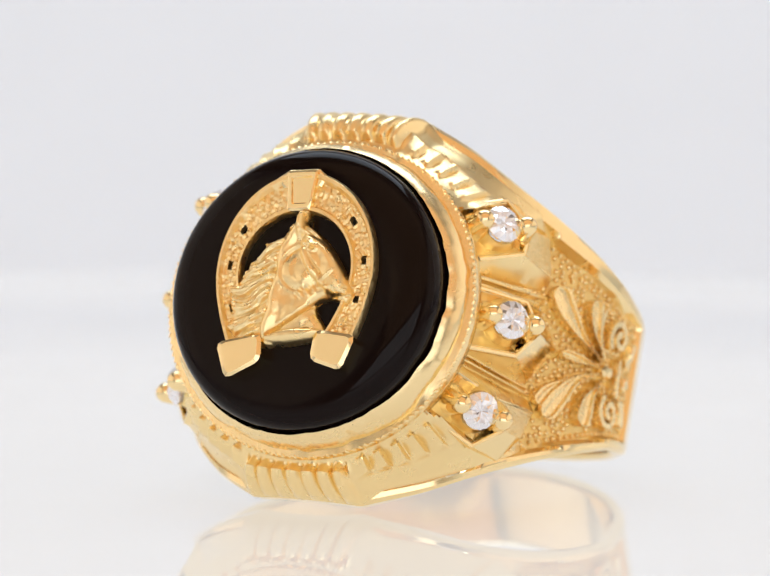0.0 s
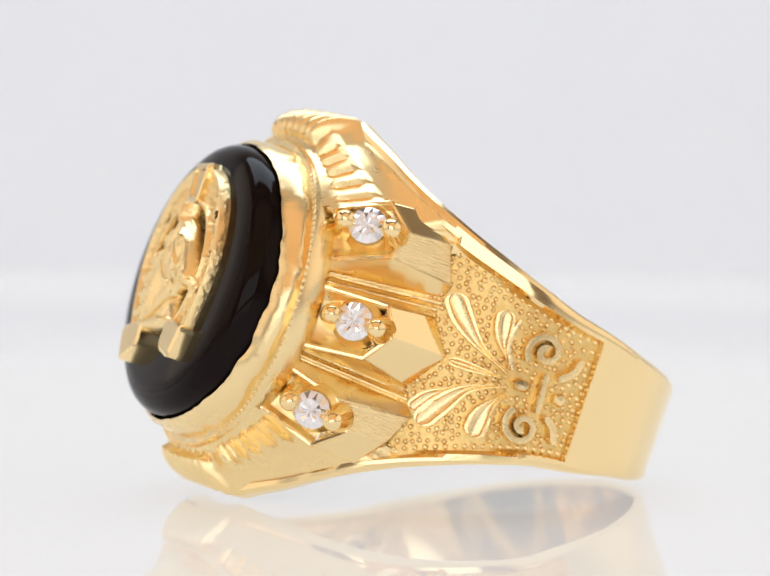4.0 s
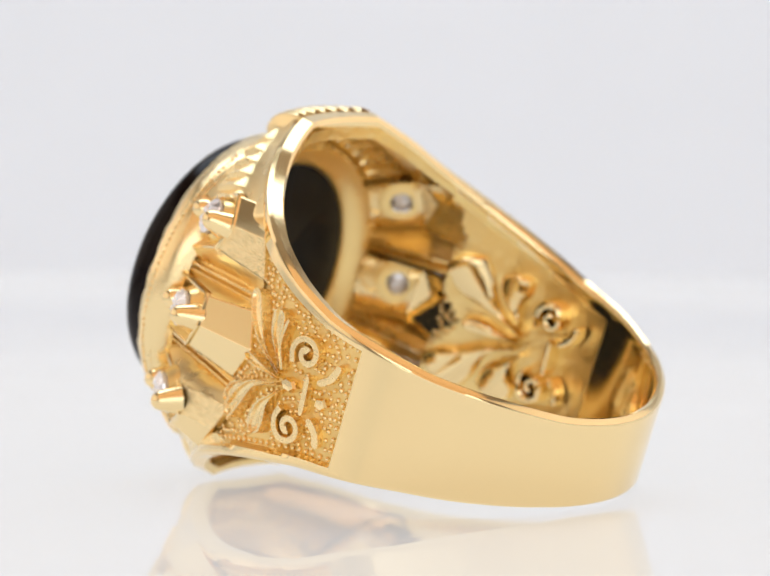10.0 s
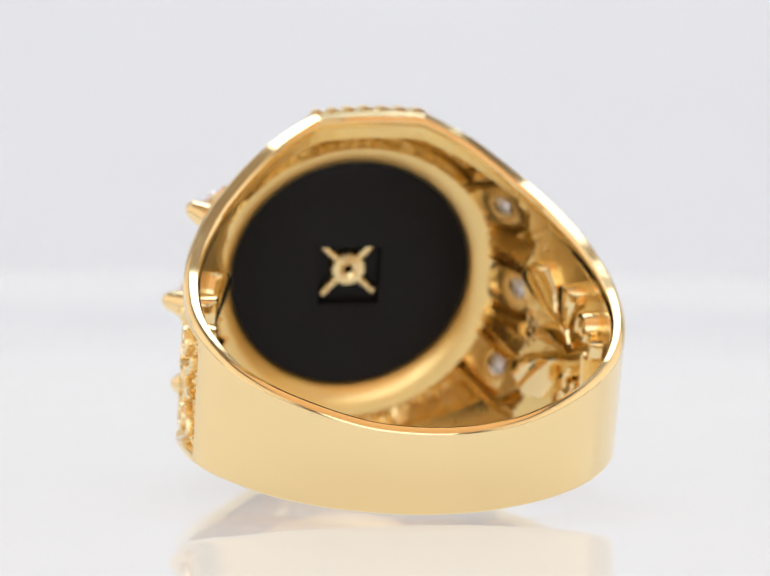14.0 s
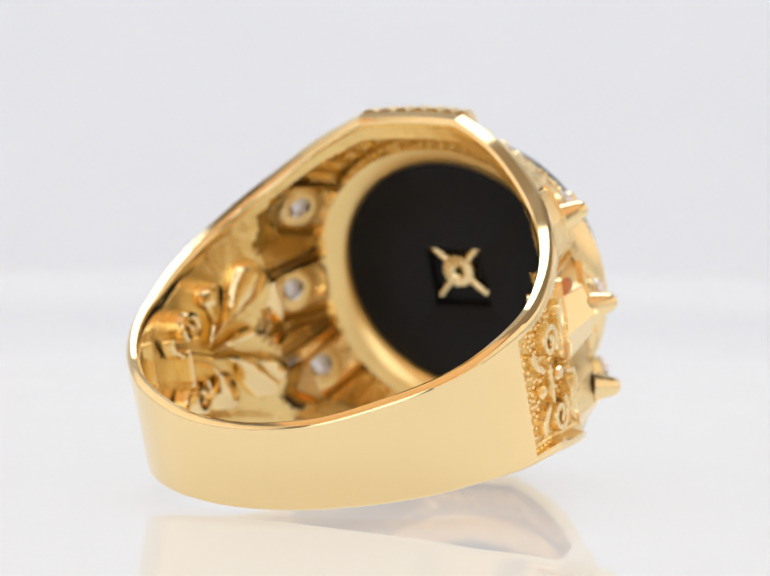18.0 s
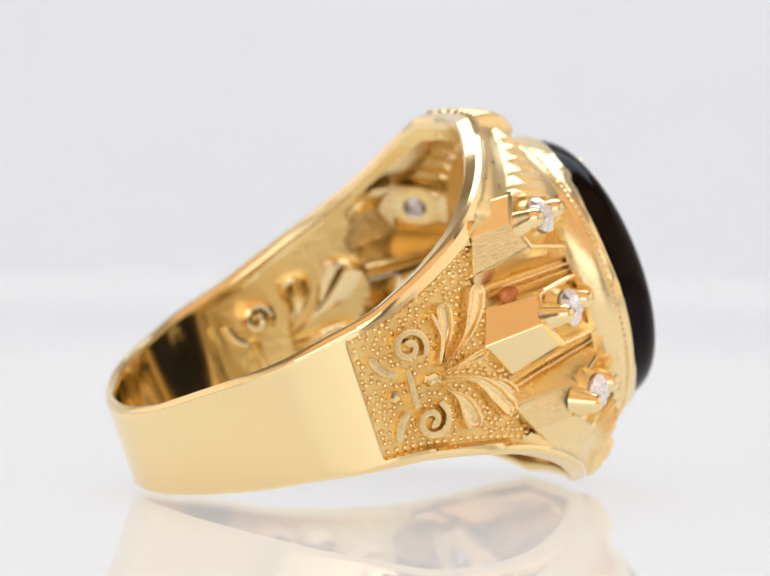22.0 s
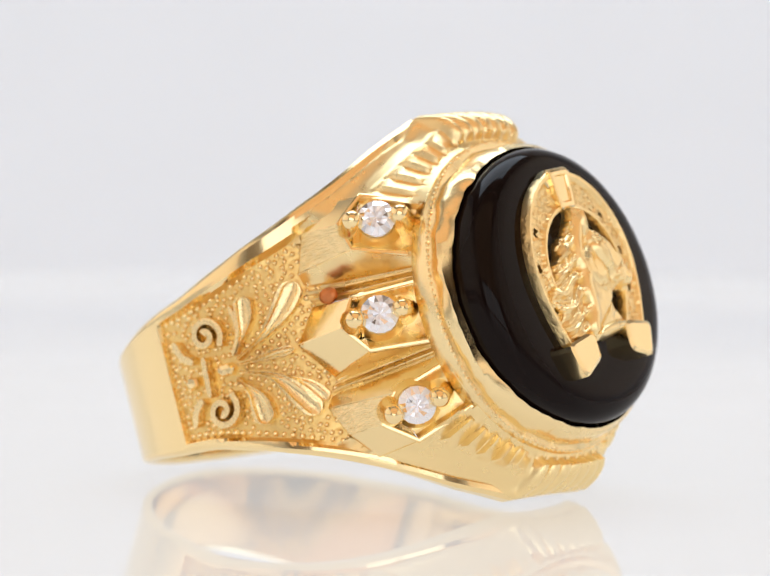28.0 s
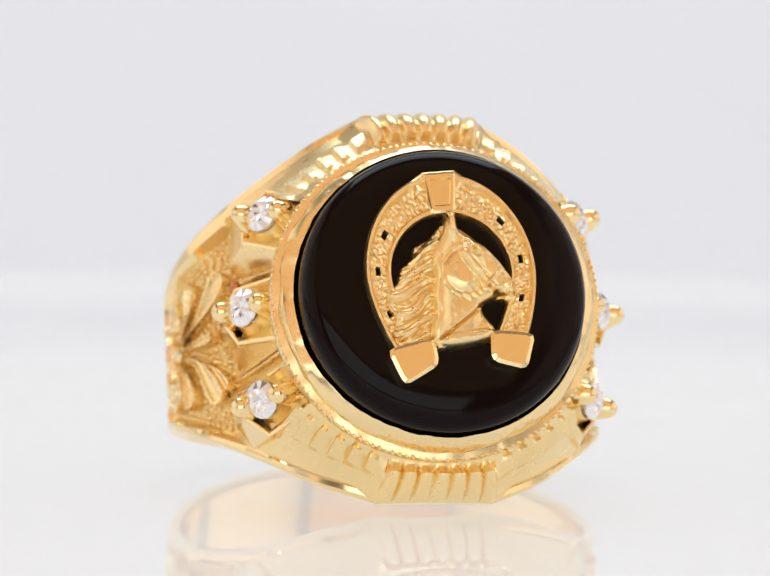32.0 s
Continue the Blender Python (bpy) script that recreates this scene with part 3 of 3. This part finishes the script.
# diamond's place, way up and along; its cell's walls; surface of the block behind it
CELLS = (((8.05, -10.5, 4.95), (0.76, -0.57, 0.25), (0.6, 0.8, 0.1), WALL_TOP, WALL_A, "brushed"),
         ((9.12, -10.05, 0.28), (0.8, -0.6, 0.0), (0.6, 0.8, 0.0), WALL_B, WALL_C, "polished"),
         ((8.4, -10.35, -4.42), (0.76, -0.57, -0.25), (0.6, 0.8, -0.1), WALL_D, WALL_LOW, "brushed"))

for mirror in (False, True):
    for (at, seat_up, seat_way, hi, lo, finish), ridge in zip(CELLS, RIDGES):
        ray = part("ray_block", build_block(hi, lo, ridge), BRUSHED if finish == "brushed" else GOLD, ring, "faceted gold block behind a diamond", 12, mirror)
        if finish == "brushed":
            ray.data.materials.append(GOLD)
            for poly in ray.data.polygons:
                poly.material_index = 1 if poly.normal.z * ridge[0][2] > 2.2 else 0
        m = frame_at(at, seat_way, seat_up) @ Matrix.Translation((0, 0, -0.3))
        bm = build_trough(hi, lo, CELL, 1.0, 44)
        seat = m.inverted()
        bored = [f for f in bm.faces if (seat @ f.calc_center_median()).xy.length < 0.78]
        bmesh.ops.delete(bm, geom=bored, context="FACES")
        part("diamond_cell", bm, RELIEF, ray, "", 25, mirror)
        part("cell_lip", build_cell_wall(hi, lo, ridge), GOLD, ray, "", 40, mirror)
        bm = build_diamond(0.94)
        bm.transform(m @ Matrix.Translation((-0.05, 0, 0.26)))
        stone_part = part("diamond", bm, DIAMOND, ray, "round brilliant-cut clear diamond", 1, mirror)
        stone_part.data.materials.append(SPARKLE_WHITE)
        # white facets among mirror ones imitate the stone's sparkle
        for k, poly in enumerate(stone_part.data.polygons):
            poly.material_index = 1 if (k * 5 + k // 8) % 3 or k % 8 > 5 else 0
        bm = lathe([(0.6, 0.62), (0.95, 0.66), (1.25, 0.58), (1.2, 0.38), (1.04, 0.15), (0.97, -0.02), (0.88, 0.0), (0.8, 0.4), (0.6, 0.62)], 28)
        bm.transform(m @ Matrix.Translation((-0.05, 0, 0)) @ Matrix.Rotation(radians(-90), 4, "X"))
        part("setting_cup", bm, SATIN, ray, "", 40, mirror)
        for sx, rise in ((-1.2, 0.2), (1.15, 0.3)):
            bm = lathe([(0.0, -0.7), (0.22, -0.66), (0.4, -0.5), (0.5, -0.3), (0.56, -0.05), (0.64, 0.2), (0.72, 0.5), (0.8, 0.85)], 16)
            bm.transform(m @ Matrix.Translation((sx, 0, rise)) @ Matrix.Rotation(radians(-90), 4, "X"))
            part("prong", bm, GOLD, ray, "", 60, mirror)
    part("channel", build_channel(WALL_A, WALL_B), RELIEF, ring, "ribbed channel between two diamond cells", 20, mirror)
    part("channel", build_channel(WALL_D, WALL_C), RELIEF, ring, "ribbed channel between two diamond cells", 20, mirror)


# ---- floral panels on the band's sides ----
def on_panel(y, z, lift):
    r = R_PANEL + panel_rise(y) + lift * (1 - 0.35 * smooth(-0.5, 2.2, y))
    a = math.asin(max(-1, min(1, y / R_PANEL)))
    return (r * math.cos(a), r * math.sin(a), z)


ROUND = ((-1, -0.1), (-0.92, 0.6), (-0.6, 0.92), (0, 1.0), (0.6, 0.92), (0.92, 0.6), (1, -0.1))
FLAT = ((-1, -0.1), (-0.95, 0.7), (-0.75, 0.98), (0, 1.0), (0.75, 0.98), (0.95, 0.7), (1, -0.1))
SPOON = ((-1, -0.1), (-0.97, 0.75), (-0.9, 1.0), (-0.62, 1.0), (-0.5, 0.74), (-0.25, 0.66), (0, 0.64), (0.25, 0.66), (0.5, 0.74), (0.62, 1.0), (0.9, 1.0), (0.97, 0.75), (1, -0.1))


def relief(path, width, height, profile=ROUND, n=26):
    """A raised strip along a path of (y, z); width is a function of the way along it."""
    pts = spline(path, n)
    rows = []
    for k, p in enumerate(pts):
        d = (pts[min(k + 1, n)] - pts[max(k - 1, 0)]).normalized()
        side = Vector((-d.y, d.x))
        w = width(k / n)
        rows.append([on_panel(p.x + side.x * c * w, p.y + side.y * c * w, height * h) for c, h in profile])
    bm = skin(rows)
    for row in (0, n):
        k = len(profile)
        bm.verts.ensure_lookup_table()
        bm.faces.new([bm.verts[row * k + j] for j in range(k)])
    bmesh.ops.recalc_face_normals(bm, faces=bm.faces)
    return bm


def spiral(cy, cz, r0, r1, a0, turns, sign):
    out = []
    for k in range(15):
        t = k / 14
        a = radians(a0) + sign * 2 * math.pi * turns * t
        r = r0 + (r1 - r0) * t ** 0.8
        out.append((cy + r * math.cos(a), cz + r * math.sin(a)))
    return out


leaf_width = lambda big: (lambda t: 0.08 + big * smooth(0.12, 0.75, t) * math.sqrt(max(0.0, 1 - max(0, (t - 0.86) / 0.14) ** 2)) - 0.09 * smooth(0.9, 1.0, t))
flat_width = lambda w: (lambda t: w * math.sqrt(max(0.15, 1 - (2 * t - 1) ** 8)))

LEAVES = (([(-2.0, 0.32), (-3.6, 1.15), (-4.65, 2.15), (-5.35, 3.25)], 0.48), ([(-2.0, 0.6), (-2.72, 1.85), (-2.98, 3.25)], 0.4),
          ([(-2.0, -0.28), (-3.5, -0.98), (-4.4, -2.15), (-5.1, -3.4)], 0.44), ([(-1.75, -0.55), (-2.48, -1.7), (-2.7, -3.15)], 0.48), ([(-4.1, -1.1), (-4.9, -1.85), (-5.5, -2.85)], 0.32),
          ([(-2.0, 0.06), (-3.37, 0.04), (-4.72, 0.04)], 0.17))
STEMS = (([(-0.2, 0.95), (-0.07, -1.05)], 0.12), ([(0.42, 0.84), (1.05, 1.36), (1.36, 2.15)], 0.15), ([(0.4, -1.02), (0.95, -1.5), (1.24, -2.22)], 0.15),
         ([(-1.85, 0.55), (-2.4, 1.7), (-2.25, 3.0)], 0.09))
SCROLLS = (spiral(-0.6, 1.93, 1.0, 0.14, 225, 1.45, -1), spiral(-0.57, -1.88, 1.0, 0.14, 135, 1.45, 1))

taken = []
for path, w in LEAVES:
    taken += [(p.x, p.y, leaf_width(w)(k / 20) + 0.1) for k, p in enumerate(spline(path, 20))]
for path, w in STEMS:
    taken += [(p.x, p.y, w * 1.5 + 0.13) for p in spline(path, 12)]
for path in SCROLLS:
    taken += [(p[0], p[1], 0.3) for p in path]
taken.append((-1.23, 0.02, 0.6))
taken.append((0.84, -0.07, 0.5))

def turned_in(bm):
    """Carries raised work from the panel's outer face to its inner one."""
    for v in bm.verts:
        r = math.hypot(v.co.x, v.co.y)
        k = (10.22 - (r - R_PANEL) * 0.9) / r
        v.co.x, v.co.y = v.co.x * k, v.co.y * k
    bmesh.ops.reverse_faces(bm, faces=bm.faces)
    return bm


bead_mesh = None
for mirror in (False, True):
    for path, w in LEAVES:
        part("leaf", relief(path, leaf_width(w), 0.62, SPOON, 44), CAST, band, "", 40, mirror)
    for path, w in STEMS:
        part("stem", relief(path, flat_width(w * 1.55), 0.6, FLAT), CAST, band, "", 40, mirror)
    for path in SCROLLS:
        part("scroll", relief(path, lambda t: 0.2 + 0.08 * smooth(0.8, 1.0, t), 0.63, FLAT, 60), CAST, band, "", 40, mirror)
    # the same design shows, softer and larger, inside the band
    for k, (path, w) in enumerate(LEAVES):
        wide_path = [(-1.6 + (y + 1.6) * 1.18, z * 1.06) for y, z in path]
        part("inner_leaf", turned_in(relief(wide_path, leaf_width(w * 2.0), 1.05 if k else 0.75, ROUND, 40)), GOLD, band, "", 40, mirror)
    for path in SCROLLS:
        part("inner_scroll", turned_in(relief(path, flat_width(0.28), 1.0, ROUND, 40)), GOLD, band, "", 40, mirror)
    for path, w in STEMS[:3]:
        part("inner_stem", turned_in(relief(path, flat_width(w * 1.7), 0.95, ROUND, 20)), GOLD, band, "", 40, mirror)
    for cy, cz, ry, rz, k in ((-1.23, 0.02, 0.5, 0.36, 6), (0.84, -0.07, 0.38, 0.36, 5)):
        rows = [[on_panel(cy + s * ry * math.cos(2 * math.pi * j / k), cz + s * rz * math.sin(2 * math.pi * j / k), h) for j in range(k)] for s, h in ((1, -0.05), (1, 0.45), (0.75, 0.6), (0.05, 0.62))]
        part("rosette", skin(rows, closed_v=True), GOLD, band, "", 15, mirror)
    rng = random.Random(4)
    seeds = []

    def try_bead(y, z, apart):
        deg = 90 + math.degrees(math.asin(max(-1, min(1, y / 11.0))))
        top = half_width(deg) * (upper_trim(deg) if z > 0 else lower_trim(deg)) - rim_width(deg, z > 0) - 0.24
        if not -6.4 < y < 2.02 or abs(z) > top or any((y - a) ** 2 + (z - b) ** 2 < c * c for a, b, c in taken):
            return
        if all((y - a) ** 2 + (z - b) ** 2 > apart * apart for a, b in seeds):
            seeds.append((y, z))

    # rows of beads along the border and along each leaf, the rest strewn between
    for k in range(74):
        y = -5.7 + k * 0.105
        deg = 90 + math.degrees(math.asin(y / 11.0))
        try_bead(y, half_width(deg) * upper_trim(deg) - rim_width(deg, True) - 0.26, 0.36)
        try_bead(y, -half_width(deg) * lower_trim(deg) + rim_width(deg, False) + 0.26, 0.36)
    for k in range(34):
        try_bead(1.88, -3.6 + 0.3 * k, 0.36)
        try_bead(-5.65, -5.1 + 0.31 * k, 0.36)
    for path, w in LEAVES:
        pts = spline(path, 26)
        for k in range(2, 27):
            d = (pts[k] - pts[k - 1]).normalized()
            for side in (-1, 1):
                off = leaf_width(w)(k / 26) + 0.22
                try_bead(pts[k].x - side * d.y * off, pts[k].y + side * d.x * off, 0.34)
    for _ in range(4000):
        try_bead(rng.uniform(-6.4, 2.02), rng.uniform(-5.5, 5.5), 0.25)
    rest = bmesh.new()
    for k, (y, z) in enumerate(seeds):
        p = on_panel(y, z, 0.03)
        size = rng.uniform(0.95, 1.15)
        if k >= 150:
            bmesh.ops.create_icosphere(rest, subdivisions=1, radius=0.14 * size, matrix=Matrix.Translation(p))
            continue
        if bead_mesh is None:
            bead = part("bead", ball(0.14, 7, 5), CAST, band)
            bead_mesh = bead.data
        else:
            bead = new("bead", bead_mesh)
            bead.parent = band
        bead.matrix_basis = Matrix.Translation(Vector((-p[0] if mirror else p[0], p[1], p[2])) * MM) @ Matrix.Scale(size, 4)
    tagged(part("beading", rest, CAST, band, "", 80, mirror), "", "", "", "stuff")

# a reddish solder blot in one channel
part("solder_blot", ball(0.5, 12, 8, (0.5, 1.15, 0.8), (-8.85, -7.15, 2.05)), COPPER, ring, "reddish copper solder blot", 60)


# ---- the set: turntable, table, sweep, tent ----
def disc(profile, n=160):
    rows = [[(r * math.cos(2 * math.pi * i / n), r * math.sin(2 * math.pi * i / n), z) for r, z in profile] for i in range(n)]
    return skin(rows, closed_u=True)


turntable = new("turntable")
tagged(turntable, "round glossy white acrylic turntable, lit from within, turning", "turntable")
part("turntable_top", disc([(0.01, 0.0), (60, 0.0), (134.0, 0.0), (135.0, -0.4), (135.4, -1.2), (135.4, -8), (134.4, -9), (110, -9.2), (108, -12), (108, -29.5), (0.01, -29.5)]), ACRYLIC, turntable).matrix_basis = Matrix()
part("turntable_foot", disc([(109, -9.6), (111, -9.6), (112.5, -11), (112.5, -30), (108.6, -30), (108.6, -11), (109, -9.6)]), FABRIC, turntable).matrix_basis = Matrix()

# white sweep: table that curves up into the backdrop
rows = []
for k in range(61):
    t = k / 60
    if t < 0.35:
        y, z = -690 + t / 0.35 * 840, -30.0
    elif t < 0.75:
        a = (t - 0.35) / 0.4 * math.pi / 2
        y, z = 150 + 430 * math.sin(a), -30 + 430 * (1 - math.cos(a))
    else:
        y, z = 580.0, 400 + (t - 0.75) / 0.25 * 250
    rows.append([(x, y, z) for x in np.linspace(-600, 600, 9)])
sweep = part("backdrop", skin(rows), FABRIC, None)
tagged(sweep, "seamless white paper sweep, table and background", "backdrop", "", "structure")


def wall(name, corners, mat, label):
    bm = bmesh.new()
    f = bm.faces.new([bm.verts.new(c) for c in corners])
    made = bmesh.ops.extrude_face_region(bm, geom=[f])["geom"]
    bm.normal_update()
    for v in made:
        if isinstance(v, bmesh.types.BMVert):
            v.co += f.normal * -8
    bmesh.ops.recalc_face_normals(bm, faces=bm.faces)
    return tagged(part(name, bm, mat, None), label, "wall", "", "structure")


# Unseen walls and ceiling, added to close the set; the brown ones darken reflections.
wall("wall_front", [(-600, -700, -40), (600, -700, -40), (600, -700, 650), (-600, -700, 650)], DIM_SURROUND, "unseen dim brown wall behind the camera, added to darken reflections")
wall("wall_left", [(-560, -700, -40), (-560, 600, -40), (-560, 600, 650), (-560, -700, 650)], FABRIC, "white fabric wall of the photo tent")
wall("wall_right", [(560, -700, -40), (560, 600, -40), (560, 600, 650), (560, -700, 650)], FABRIC, "white fabric wall of the photo tent")
tagged(wall("ceiling", [(-560, -700, 640), (560, -700, 640), (560, 600, 640), (-560, 600, 640)], DIM_SURROUND, "unseen dim brown ceiling, added to darken reflections"), "", "ceiling")


# ---- movement ----
def motions():
    turns = ((0, -24.90), (2, -45.38), (4, -65.78), (6, -86.12), (8, -106.33), (10, -126.47), (12, -146.66), (14, -166.91), (16, -187.14), (18, -207.31), (20, -227.33), (22, -247.25), (24, -267.19), (26, -287.19), (28, -307.23), (30, -327.25), (32, -347.23))
    rows = [(t, pose(0, 0, 0, 0, 0, a)) for t, a in turns]
    walk(ring, rows)
    walk(turntable, [(t, pose(0, 0, 0.00015, 0, 0, a)) for t, a in turns])


motions()
